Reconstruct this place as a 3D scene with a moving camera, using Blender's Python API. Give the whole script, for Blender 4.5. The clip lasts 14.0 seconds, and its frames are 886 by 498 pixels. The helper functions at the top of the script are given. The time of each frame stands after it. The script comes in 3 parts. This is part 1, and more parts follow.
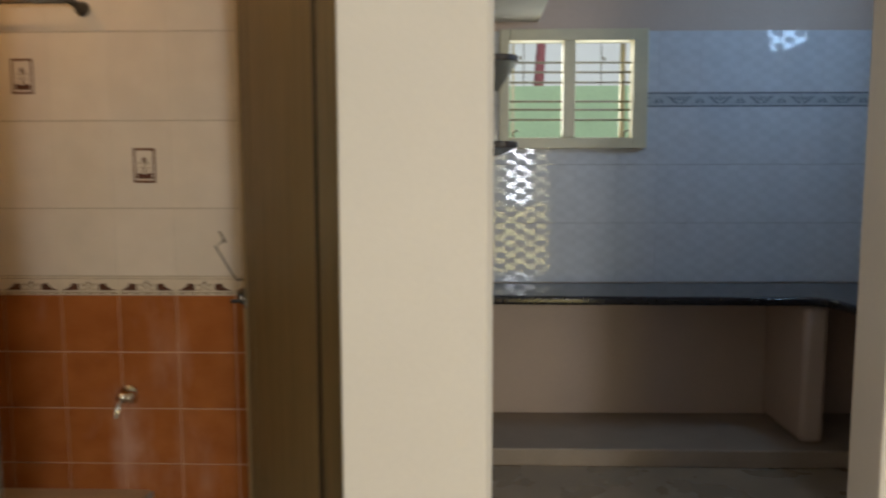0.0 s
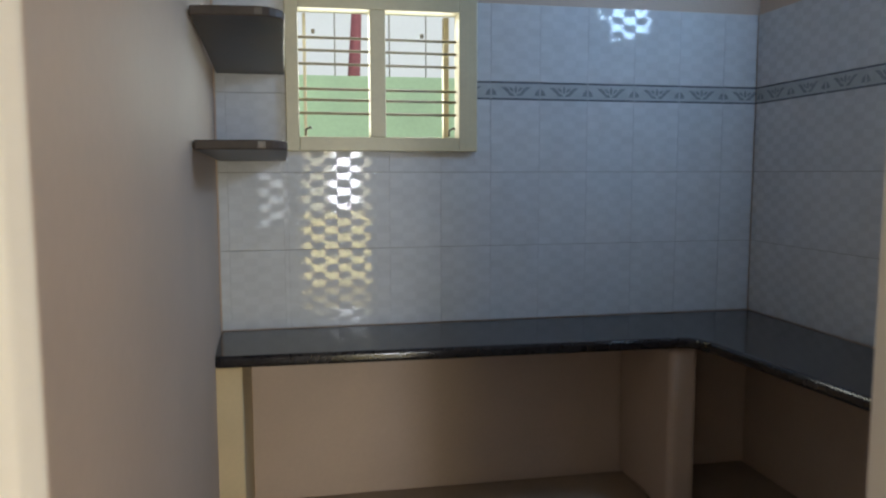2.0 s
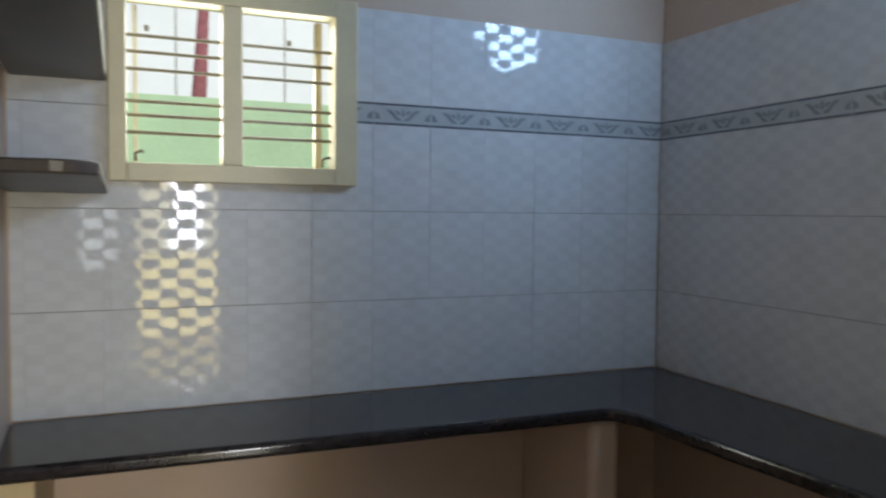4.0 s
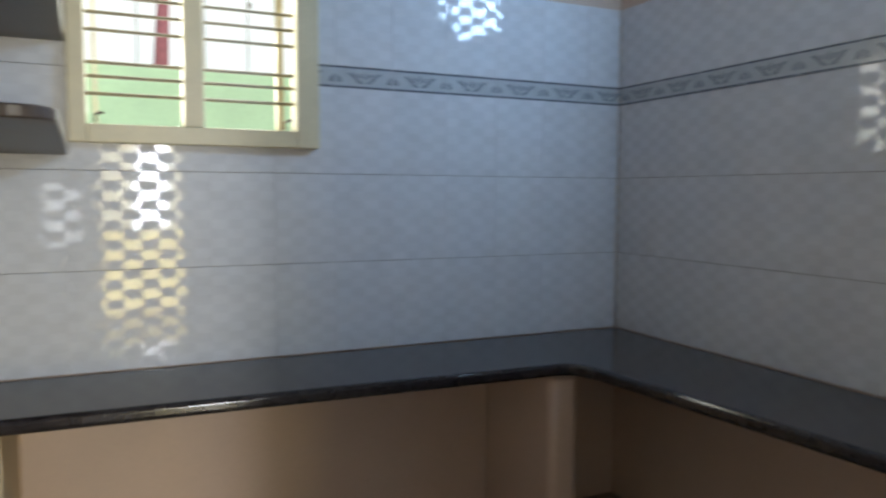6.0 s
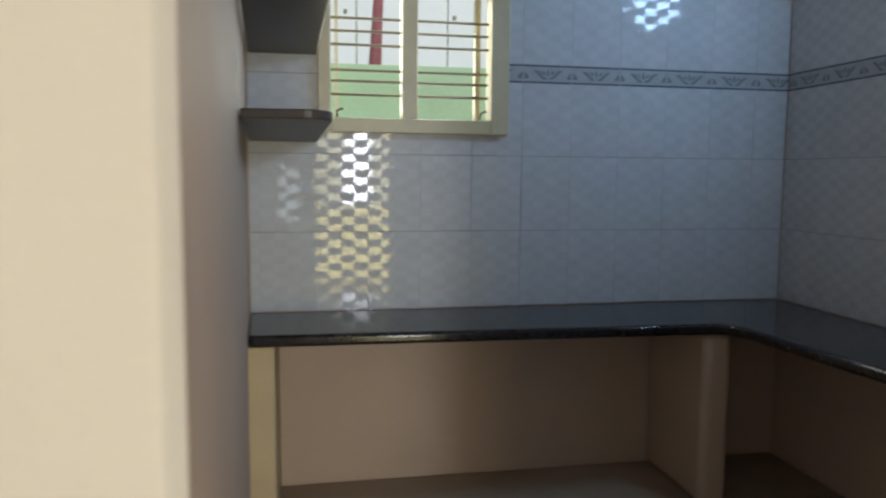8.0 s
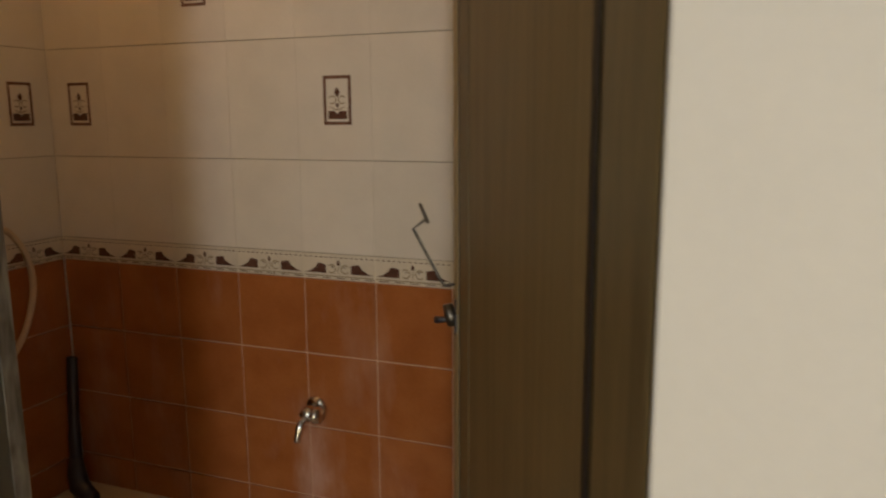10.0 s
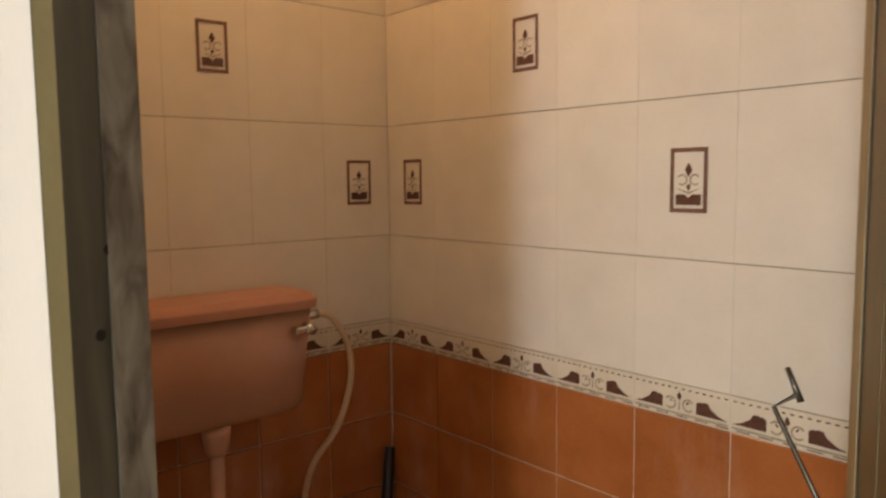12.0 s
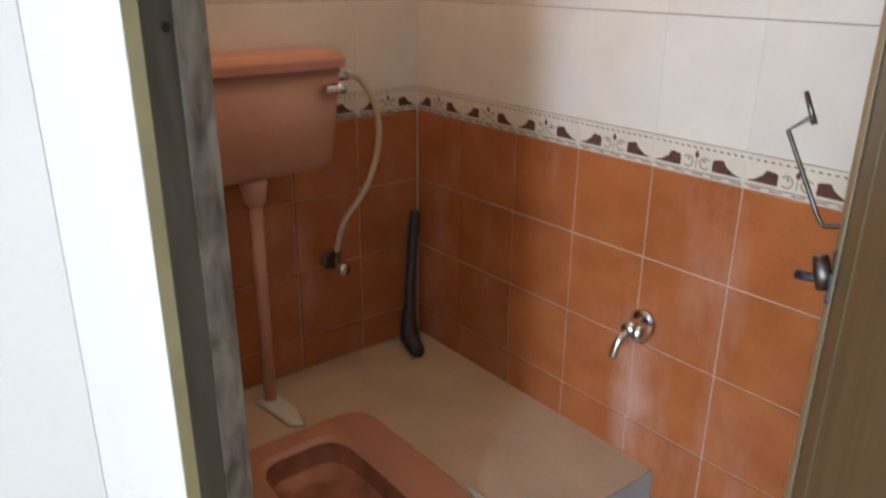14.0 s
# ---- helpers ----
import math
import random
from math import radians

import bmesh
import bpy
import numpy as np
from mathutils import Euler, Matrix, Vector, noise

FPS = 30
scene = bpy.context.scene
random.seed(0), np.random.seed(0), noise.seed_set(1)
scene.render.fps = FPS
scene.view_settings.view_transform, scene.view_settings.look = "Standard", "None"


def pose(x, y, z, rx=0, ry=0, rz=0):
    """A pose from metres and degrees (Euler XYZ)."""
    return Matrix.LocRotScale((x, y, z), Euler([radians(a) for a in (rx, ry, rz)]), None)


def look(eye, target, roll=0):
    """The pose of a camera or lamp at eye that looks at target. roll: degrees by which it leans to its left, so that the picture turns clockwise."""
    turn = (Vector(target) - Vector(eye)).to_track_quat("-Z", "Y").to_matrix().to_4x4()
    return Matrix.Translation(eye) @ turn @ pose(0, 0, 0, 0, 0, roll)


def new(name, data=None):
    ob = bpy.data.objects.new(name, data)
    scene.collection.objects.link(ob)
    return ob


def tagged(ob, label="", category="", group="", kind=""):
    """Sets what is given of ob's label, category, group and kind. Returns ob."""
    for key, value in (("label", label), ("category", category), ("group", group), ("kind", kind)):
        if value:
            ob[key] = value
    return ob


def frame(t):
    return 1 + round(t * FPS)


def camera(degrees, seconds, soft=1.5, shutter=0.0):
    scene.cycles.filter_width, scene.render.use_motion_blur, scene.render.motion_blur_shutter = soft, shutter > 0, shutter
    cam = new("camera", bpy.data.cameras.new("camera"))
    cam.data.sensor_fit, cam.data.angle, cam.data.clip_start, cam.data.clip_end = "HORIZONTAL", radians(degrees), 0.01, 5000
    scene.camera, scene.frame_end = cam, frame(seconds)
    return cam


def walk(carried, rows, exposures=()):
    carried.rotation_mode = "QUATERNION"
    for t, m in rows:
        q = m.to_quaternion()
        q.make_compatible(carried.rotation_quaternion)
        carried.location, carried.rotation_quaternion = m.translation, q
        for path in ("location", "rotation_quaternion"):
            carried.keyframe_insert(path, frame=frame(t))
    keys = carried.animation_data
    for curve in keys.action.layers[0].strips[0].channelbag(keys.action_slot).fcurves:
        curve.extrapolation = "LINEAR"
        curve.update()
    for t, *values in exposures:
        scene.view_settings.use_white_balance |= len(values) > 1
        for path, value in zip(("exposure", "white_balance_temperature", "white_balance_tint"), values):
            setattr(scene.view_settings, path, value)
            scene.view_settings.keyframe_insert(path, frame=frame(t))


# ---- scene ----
cam = camera(61.2, 14.0, 2.2, 0.5)
EXPOSURES = [(0, -1.0, 6200, 10), (1, -1.0, 6200, 10), (2, -0.65, 6200, 10), (3, -0.5, 6200, 10), (4, -0.4, 6300, 10), (6.5, -0.05, 6300, 10), (7, -0.2, 6300, 10), (9.5, -1.2, 6100, 6), (10, -1.05, 6100, 10), (10.5, -0.4, 6400, 12), (11, 0.15, 6300, 10), (11.5, 0.1, 6000, 10), (12, -0.05, 5800, 12), (13, 0.12, 5000, 10), (14, 0.44, 4600, 10)]
PATH = [
    (0, (0.192, 0.203, 1.368), (0.13, 2.192, 1.165), -0.1),
    (0.5, (0.246, 0.447, 1.318), (0.364, 2.432, 1.106), -0.4),
    (1, (0.358, 0.689, 1.332), (0.488, 2.674, 1.123), -0.9),
    (1.5, (0.399, 0.911, 1.391), (0.645, 2.881, 1.156), -0.5),
    (2, (0.432, 1.129, 1.403), (0.789, 3.089, 1.202), -0.1),
    (2.5, (0.455, 1.345, 1.369), (0.801, 3.306, 1.186), -0.8),
    (3, (0.484, 1.511, 1.413), (0.785, 3.483, 1.267), -0.3),
    (3.5, (0.457, 1.622, 1.432), (0.916, 3.564, 1.301), 0.4),
    (4, (0.454, 1.69, 1.406), (1.198, 3.544, 1.309), 0.6),
    (4.2, (0.452, 1.705, 1.4), (1.292, 3.516, 1.278), 0.6),
    (5.2, (0.462, 1.69, 1.37), (1.672, 3.24, 1.225), 0.2),
    (6.3, (0.461, 1.6, 1.337), (1.041, 3.507, 1.178), -0.4),
    (6.5, (0.46, 1.57, 1.335), (0.936, 3.505, 1.17), -0.6),
    (7, (0.43, 1.458, 1.33), (0.853, 3.407, 1.172), 0.7),
    (7.2, (0.42, 1.41, 1.328), (0.889, 3.348, 1.173), 0.7),
    (9.3, (0.11, 0.9, 1.34), (-0.186, 2.857, 1.03), -0.2),
    (9.5, (0.08, 0.949, 1.342), (-0.35, 2.875, 1.019), -0.2),
    (10, (-0.017, 1.112, 1.347), (-0.712, 2.956, 1.005), -0.3),
    (10.5, (-0.074, 1.224, 1.348), (-0.862, 3.037, 1.048), -0.0),
    (11, (-0.116, 1.394, 1.362), (-1.21, 3.048, 1.101), -0.7),
    (11.5, (-0.139, 1.5, 1.38), (-1.53, 2.922, 1.173), -0.7),
    (12, (-0.156, 1.538, 1.401), (-1.677, 2.824, 1.215), -0.6),
    (12.5, (-0.146, 1.531, 1.352), (-1.624, 2.776, 0.838), 1.5),
    (13, (-0.131, 1.516, 1.344), (-1.552, 2.742, 0.654), 1.2),
    (13.5, (-0.11, 1.499, 1.33), (-1.499, 2.686, 0.518), 1.3),
    (14, (-0.111, 1.476, 1.326), (-1.571, 2.649, 0.624), 0.5),
]
walk(cam, [(t, look(eye, target, roll)) for t, eye, target, roll in PATH], EXPOSURES)

# ---- world, sun, lights ----
world = bpy.data.worlds.new("sky")
scene.world = world
world.use_nodes = True
wn = world.node_tree
sky = wn.nodes.new("ShaderNodeTexSky")
sky.sky_type = "NISHITA"
sky.sun_disc = False
sky.sun_elevation = radians(50)
sky.sun_rotation = radians(160)
wn.links.new(sky.outputs[0], wn.nodes["Background"].inputs[0])
wn.nodes["Background"].inputs[1].default_value = 0.15

sun_data = bpy.data.lights.new("sun", "SUN")
sun_data.energy, sun_data.angle, sun_data.color = 5.0, radians(0.5), (1.0, 0.95, 0.87)
sun = new("sun", sun_data)
sun.matrix_world = look((3, -8, 12), (0, 0, 0))


def area(name, eye, target, w, h, watts, colour):
    d = bpy.data.lights.new(name, "AREA")
    d.shape, d.size, d.size_y, d.energy, d.color = "RECTANGLE", w, h, watts, colour
    o = new(name, d)
    o.matrix_world = look(eye, target)
    return o


# the entrance: bright sky in the middle, the sunlit yellow wall around and below it
area("door_daylight", (1.25, -2.22, 1.50), (1.05, 2, 1.40), 0.34, 1.08, 74, (0.93, 0.96, 1.0))
area("door_daylight_side", (0.90, -2.225, 1.50), (0.78, 2, 1.40), 0.33, 1.08, 14, (1.0, 0.88, 0.55))
area("door_daylight_side", (1.55, -2.225, 1.50), (1.38, 2, 1.40), 0.23, 1.08, 10, (1.0, 0.88, 0.55))
area("door_daylight_low", (1.20, -2.23, 0.47), (1.00, 2, 0.47), 0.92, 0.92, 46, (1.0, 0.80, 0.30))
area("hall_window_daylight", (0.31, -2.25, 1.10), (0.31, 2, 1.10), 0.46, 0.66, 8, (0.93, 0.96, 1.0))
area("ventilator_daylight", (2.42, 3.05, 2.34), (1.4, 3.80, 1.85), 0.42, 0.32, 22.0, (0.45, 0.69, 1.0))
area("ventilator_daylight_small", (2.42, 2.60, 2.43), (1.2, 3.1, 1.9), 0.13, 0.12, 2.5, (0.45, 0.69, 1.0))
area("kitchen_window_daylight", (0.72, 4.24, 1.80), (0.72, 3.0, 1.5), 0.62, 0.46, 7.0, (1.0, 0.98, 0.84))
bulb_light = bpy.data.lights.new("bulb_light", "POINT")
bulb_light.energy, bulb_light.color, bulb_light.shadow_soft_size = 9.5, (1.0, 0.52, 0.17), 0.035
new("bulb_light", bulb_light).location = (-1.50, 2.27, 2.40)


# ---- materials ----
def mat(name, base, rough=0.5, vary=0.08, scale=6.0, fine=120.0, bump=0.05, metal=0.0, spec=0.5, dark=None, rand=0.0):
    """A plain surface with stains at one scale and grain at another."""
    m = bpy.data.materials.new(name)
    m.use_nodes = True
    n, l = m.node_tree.nodes, m.node_tree.links
    b = n["Principled BSDF"]
    b.inputs["Roughness"].default_value = rough
    b.inputs["Metallic"].default_value = metal
    b.inputs["Specular IOR Level"].default_value = spec
    geo = n.new("ShaderNodeNewGeometry")
    big, small = n.new("ShaderNodeTexNoise"), n.new("ShaderNodeTexNoise")
    big.inputs["Scale"].default_value, big.inputs["Detail"].default_value = scale, 5
    small.inputs["Scale"].default_value, small.inputs["Detail"].default_value = fine, 3
    for t in (big, small):
        l.new(geo.outputs["Position"], t.inputs["Vector"])
    ramp = n.new("ShaderNodeValToRGB")
    lo = dark or tuple(c * (1 - 2 * vary) for c in base)
    ramp.color_ramp.elements[0].position, ramp.color_ramp.elements[0].color = 0.32, (*lo, 1)
    ramp.color_ramp.elements[1].position, ramp.color_ramp.elements[1].color = 0.66, (*base, 1)
    l.new(big.outputs[0], ramp.inputs[0])
    mix = n.new("ShaderNodeMixRGB")
    mix.blend_type = "MULTIPLY"
    mix.inputs[0].default_value = min(1.0, vary * 2)
    l.new(ramp.outputs[0], mix.inputs[1])
    l.new(small.outputs[0], mix.inputs[2])
    out = mix.outputs[0]
    if rand:
        info, hsv = n.new("ShaderNodeObjectInfo"), n.new("ShaderNodeHueSaturation")
        mr = n.new("ShaderNodeMapRange")
        mr.inputs[3].default_value, mr.inputs[4].default_value = 1 - rand, 1 + rand
        l.new(info.outputs["Random"], mr.inputs[0])
        l.new(mr.outputs[0], hsv.inputs["Value"])
        l.new(out, hsv.inputs["Color"])
        out = hsv.outputs[0]
    l.new(out, b.inputs["Base Color"])
    rr = n.new("ShaderNodeMapRange")
    rr.inputs[3].default_value, rr.inputs[4].default_value = max(0.02, rough * 0.8), min(1, rough * 1.2)
    l.new(big.outputs[0], rr.inputs[0])
    l.new(rr.outputs[0], b.inputs["Roughness"])
    if bump:
        bp = n.new("ShaderNodeBump")
        bp.inputs["Strength"].default_value, bp.inputs["Distance"].default_value = bump, 0.004
        l.new(small.outputs[0], bp.inputs["Height"])
        l.new(bp.outputs[0], b.inputs["Normal"])
    return m


def checker_tile():
    """Pale marbled kitchen tile whose pressed checks are by turns polished and satin."""
    m = mat("kitchen_tile", (0.63, 0.645, 0.68), 0.3, 0.04, 14, 160, 0.0, rand=0.02)
    n, l = m.node_tree.nodes, m.node_tree.links
    b = n["Principled BSDF"]
    b.inputs["Specular IOR Level"].default_value = 0.38
    tc, sep, comb = n.new("ShaderNodeTexCoord"), n.new("ShaderNodeSeparateXYZ"), n.new("ShaderNodeCombineXYZ")
    l.new(tc.outputs["Object"], sep.inputs[0])
    for axis, size in (("X", 0.052), ("Z", 0.0306)):
        d = n.new("ShaderNodeMath")
        d.operation = "DIVIDE"
        d.inputs[1].default_value = size
        l.new(sep.outputs[axis], d.inputs[0])
        a = n.new("ShaderNodeMath")
        a.operation = "ADD"
        a.inputs[1].default_value = 40.0
        l.new(d.outputs[0], a.inputs[0])
        l.new(a.outputs[0], comb.inputs["X" if axis == "X" else "Y"])
    comb.inputs["Z"].default_value = 0.5
    ch = n.new("ShaderNodeTexChecker")
    ch.inputs["Scale"].default_value = 1.0
    l.new(comb.outputs[0], ch.inputs["Vector"])
    mr = n.new("ShaderNodeMapRange")
    mr.inputs[3].default_value, mr.inputs[4].default_value = 0.045, 0.62
    l.new(ch.outputs["Fac"], mr.inputs[0])
    l.new(mr.outputs[0], b.inputs["Roughness"])
    return m


def wood(name, base, dark, rough=0.5, along=(9, 9, 0.7)):
    m = mat(name, base, rough, 0.1, 5, 90, 0.08)
    n, l = m.node_tree.nodes, m.node_tree.links
    b = n["Principled BSDF"]
    tc, mp, ns, rp = n.new("ShaderNodeTexCoord"), n.new("ShaderNodeMapping"), n.new("ShaderNodeTexNoise"), n.new("ShaderNodeValToRGB")
    mp.inputs["Scale"].default_value = along
    ns.inputs["Scale"].default_value, ns.inputs["Detail"].default_value, ns.inputs["Distortion"].default_value = 4.0, 7, 0.6
    rp.color_ramp.elements[0].position, rp.color_ramp.elements[0].color = 0.3, (*dark, 1)
    rp.color_ramp.elements[1].position, rp.color_ramp.elements[1].color = 0.68, (*base, 1)
    l.new(tc.outputs["Object"], mp.inputs[0])
    l.new(mp.outputs[0], ns.inputs["Vector"])
    l.new(ns.outputs[0], rp.inputs[0])
    l.new(rp.outputs[0], b.inputs["Base Color"])
    return m


def lime_film(m):
    """Whitish hard-water streaks that run down the glaze, thickest below the tap and round the valve."""
    n, l = m.node_tree.nodes, m.node_tree.links
    b = n["Principled BSDF"]
    src = b.inputs["Base Color"].links[0].from_socket
    geo, mp, ns, rp, mx = (n.new(k) for k in ("ShaderNodeNewGeometry", "ShaderNodeMapping", "ShaderNodeTexNoise", "ShaderNodeValToRGB", "ShaderNodeMixRGB"))
    mp.inputs["Scale"].default_value = (1.0, 1.0, 0.35)
    ns.inputs["Scale"].default_value, ns.inputs["Detail"].default_value, ns.inputs["Roughness"].default_value = 7.0, 6, 0.6
    rp.color_ramp.elements[0].position, rp.color_ramp.elements[0].color = 0.54, (0, 0, 0, 1)
    rp.color_ramp.elements[1].position, rp.color_ramp.elements[1].color = 0.80, (0.26, 0.26, 0.26, 1)
    mx.inputs[2].default_value = (0.62, 0.42, 0.36, 1)
    l.new(geo.outputs["Position"], mp.inputs[0])
    l.new(mp.outputs[0], ns.inputs["Vector"])
    l.new(ns.outputs[0], rp.inputs[0])
    fac = rp.outputs[0]
    for place, reach in (((-0.99, 2.785, 0.36), 0.30), ((-1.866, 2.44, 0.60), 0.24)):
        d, fall, patch, add = (n.new(k) for k in ("ShaderNodeVectorMath", "ShaderNodeMapRange", "ShaderNodeMath", "ShaderNodeMath"))
        d.operation = "DISTANCE"
        d.inputs[1].default_value = place
        fall.inputs[1].default_value, fall.inputs[2].default_value = 0.0, reach
        fall.inputs[3].default_value, fall.inputs[4].default_value = 0.55, 0.0
        patch.operation, add.operation = "MULTIPLY", "ADD"
        streak = n.new("ShaderNodeMapRange")
        streak.inputs[1].default_value, streak.inputs[2].default_value = 0.44, 0.70
        l.new(ns.outputs[0], streak.inputs[0])
        l.new(geo.outputs["Position"], d.inputs[0])
        l.new(d.outputs["Value"], fall.inputs[0])
        l.new(fall.outputs[0], patch.inputs[0])
        l.new(streak.outputs[0], patch.inputs[1])
        l.new(fac, add.inputs[0])
        l.new(patch.outputs[0], add.inputs[1])
        add.use_clamp = True
        fac = add.outputs[0]
    l.new(fac, mx.inputs[0])
    l.new(src, mx.inputs[1])
    l.new(mx.outputs[0], b.inputs["Base Color"])


M_WALL = mat("cream_wall_paint", (0.74, 0.70, 0.655), 0.7, 0.03, 2.2, 70, 0.10)
M_KWALL = mat("pinkish_wall_paint", (0.58, 0.455, 0.375), 0.62, 0.05, 2.5, 60, 0.12)
M_CEIL = mat("ceiling_paint", (0.78, 0.76, 0.72), 0.85, 0.03, 2, 60, 0.08)
M_FLOOR = mat("floor_tile_glaze", (0.40, 0.31, 0.215), 0.28, 0.08, 4, 90, 0.02)
M_PLINTH = mat("plinth_plaster", (0.42, 0.33, 0.25), 0.6, 0.08, 5, 80, 0.12)
M_SUPPORT = mat("cream_support_paint", (0.66, 0.53, 0.33), 0.6, 0.06, 5, 70, 0.12)
M_YELLOW = mat("yellow_edge_paint", (0.74, 0.71, 0.42), 0.6, 0.08, 7, 80, 0.15)
M_RAWWOOD = wood("weathered_frame_wood", (0.40, 0.38, 0.33), (0.13, 0.11, 0.09), 0.85, (9, 9, 4.0))
M_OLDWOOD = wood("dark_frame_wood", (0.17, 0.16, 0.125), (0.085, 0.08, 0.06), 0.7, (7, 7, 0.8))
M_FRAME = wood("olive_frame_wood", (0.15, 0.115, 0.05), (0.085, 0.065, 0.028), 0.45)
M_LEAF = wood("olive_laminate", (0.165, 0.118, 0.050), (0.120, 0.083, 0.034), 0.45, (14, 14, 0.5))
M_EDGE = wood("leaf_edge_wood", (0.34, 0.26, 0.13), (0.24, 0.17, 0.08), 0.5)
M_KTILE = checker_tile()
M_BAND = mat("band_tile_glaze", (0.50, 0.53, 0.56), 0.18, 0.05, 20, 150, 0.0)
M_BANDINK = mat("band_ink", (0.34, 0.37, 0.41), 0.2, 0.12, 60, 200, 0.0)
M_BANDLINE = mat("band_line_ink", (0.16, 0.18, 0.22), 0.2, 0.08, 60, 200, 0.0)
M_GROUT = mat("kitchen_grout", (0.22, 0.21, 0.21), 0.8, 0.1, 20, 120, 0.1)
M_BGROUT = mat("bath_grout", (0.74, 0.47, 0.32), 0.8, 0.1, 20, 120, 0.1)
M_WGROUT = mat("pale_grout", (0.34, 0.27, 0.20), 0.8, 0.1, 20, 120, 0.1)
M_ORANGE = mat("orange_tile_glaze", (0.43, 0.150, 0.042), 0.18, 0.10, 9, 130, 0.02, dark=(0.35, 0.112, 0.030), rand=0.05)
lime_film(M_ORANGE)
M_WHITE = mat("cream_tile_glaze", (0.76, 0.70, 0.62), 0.24, 0.03, 10, 150, 0.01, rand=0.02)
M_BORDER = mat("border_tile_glaze", (0.74, 0.66, 0.54), 0.22, 0.04, 20, 150, 0.0)
M_INK = mat("border_brown_ink", (0.14, 0.065, 0.045), 0.25, 0.12, 50, 200, 0.0)
M_INKTAN = mat("border_tan_ink", (0.42, 0.33, 0.22), 0.25, 0.10, 50, 200, 0.0)
M_GRANITE = mat("black_granite", (0.035, 0.030, 0.033), 0.12, 0.2, 40, 260, 0.01, dark=(0.012, 0.010, 0.012))
M_STONE = mat("dark_slate", (0.095, 0.072, 0.062), 0.42, 0.2, 8, 90, 0.2, dark=(0.024, 0.020, 0.019))
M_WINDOW = mat("cream_window_enamel", (0.66, 0.60, 0.42), 0.4, 0.06, 8, 90, 0.05)
M_BAR = mat("grille_bar_paint", (0.30, 0.27, 0.19), 0.5, 0.12, 20, 100, 0.05)
M_GREEN = mat("green_compound_wall", (0.50, 0.72, 0.46), 0.85, 0.07, 2.5, 40, 0.2)
M_OUT = mat("outside_render", (0.72, 0.70, 0.62), 0.85, 0.07, 2, 40, 0.2)
M_OUTY = mat("yellow_compound_wall", (0.72, 0.58, 0.22), 0.85, 0.08, 2, 40, 0.2)
M_GROUND = mat("ground_cement", (0.42, 0.40, 0.36), 0.9, 0.12, 1.5, 30, 0.3)
M_RED = mat("red_cloth", (0.30, 0.10, 0.11), 0.8, 0.15, 30, 150, 0.3)
M_CERAMIC = mat("salmon_ceramic", (0.51, 0.265, 0.175), 0.22, 0.06, 8, 120, 0.0)
M_LID = mat("salmon_lid_plastic", (0.58, 0.28, 0.19), 0.30, 0.05, 8, 120, 0.0)
# mottled glaze inside the pan, darker than the rim
M_PANINSIDE = mat("darker_pan_glaze", (0.46, 0.20, 0.12), 0.25, 0.12, 14, 90, 0.0, dark=(0.26, 0.12, 0.085))
# black that paints the shade inside holes, grooves and the hinge gap
M_DRAIN = mat("drain_shadow_black", (0.02, 0.015, 0.012), 0.5, 0.2, 20, 80, 0.0)
M_PIPE = mat("pink_pvc", (0.58, 0.33, 0.24), 0.4, 0.07, 12, 90, 0.0)
M_HOSE = mat("cream_hose", (0.66, 0.50, 0.32), 0.4, 0.07, 12, 90, 0.0)
M_BLACK = mat("black_plastic", (0.035, 0.032, 0.045), 0.4, 0.2, 20, 90, 0.05)
M_CHROME = mat("chrome", (0.75, 0.75, 0.76), 0.14, 0.06, 30, 90, 0.0, metal=1.0)
M_STEEL = mat("tarnished_steel", (0.20, 0.18, 0.16), 0.38, 0.2, 40, 150, 0.05, metal=1.0)
M_BFLOOR = mat("cream_bath_floor", (0.62, 0.50, 0.36), 0.45, 0.08, 5, 80, 0.05)
M_STEP = mat("grey_step_edge", (0.42, 0.42, 0.42), 0.5, 0.1, 9, 80, 0.08)
M_PLASTIC = mat("ivory_switch_plastic", (0.62, 0.58, 0.50), 0.35, 0.05, 15, 90, 0.0)


# ---- mesh helpers ----
def obj(name, bm, material, parent=None, label="", category="", group="", kind="", smooth=False, bevel=0.0, m=None, segs=2):
    me = bpy.data.meshes.new(name)
    bmesh.ops.recalc_face_normals(bm, faces=bm.faces)
    bm.to_mesh(me)
    bm.free()
    for x in material if isinstance(material, (list, tuple)) else [material]:
        me.materials.append(x)
    if smooth:
        for p in me.polygons:
            p.use_smooth = True
    o = new(name, me)
    if parent:
        o.parent = parent
    if m is not None:
        o.matrix_basis = m
    if bevel:
        md = o.modifiers.new("bevel", "BEVEL")
        md.width, md.segments, md.limit_method = bevel, segs, "ANGLE"
    return tagged(o, label, category, group, kind)


def empty(name, place, label, category, group=""):
    o = new(name)
    o.location = place
    o.empty_display_size = 0.05
    return tagged(o, label, category, group)


def box(bm, x0, x1, y0, y1, z0, z1, mi=0):
    v = [bm.verts.new(p) for p in ((x0, y0, z0), (x1, y0, z0), (x1, y1, z0), (x0, y1, z0), (x0, y0, z1), (x1, y0, z1), (x1, y1, z1), (x0, y1, z1))]
    for f in ((0, 3, 2, 1), (4, 5, 6, 7), (0, 1, 5, 4), (1, 2, 6, 5), (2, 3, 7, 6), (3, 0, 4, 7)):
        bm.faces.new([v[i] for i in f]).material_index = mi
    return bm


def boxes(*rows):
    bm = bmesh.new()
    for r in rows:
        box(bm, *r)
    return bm


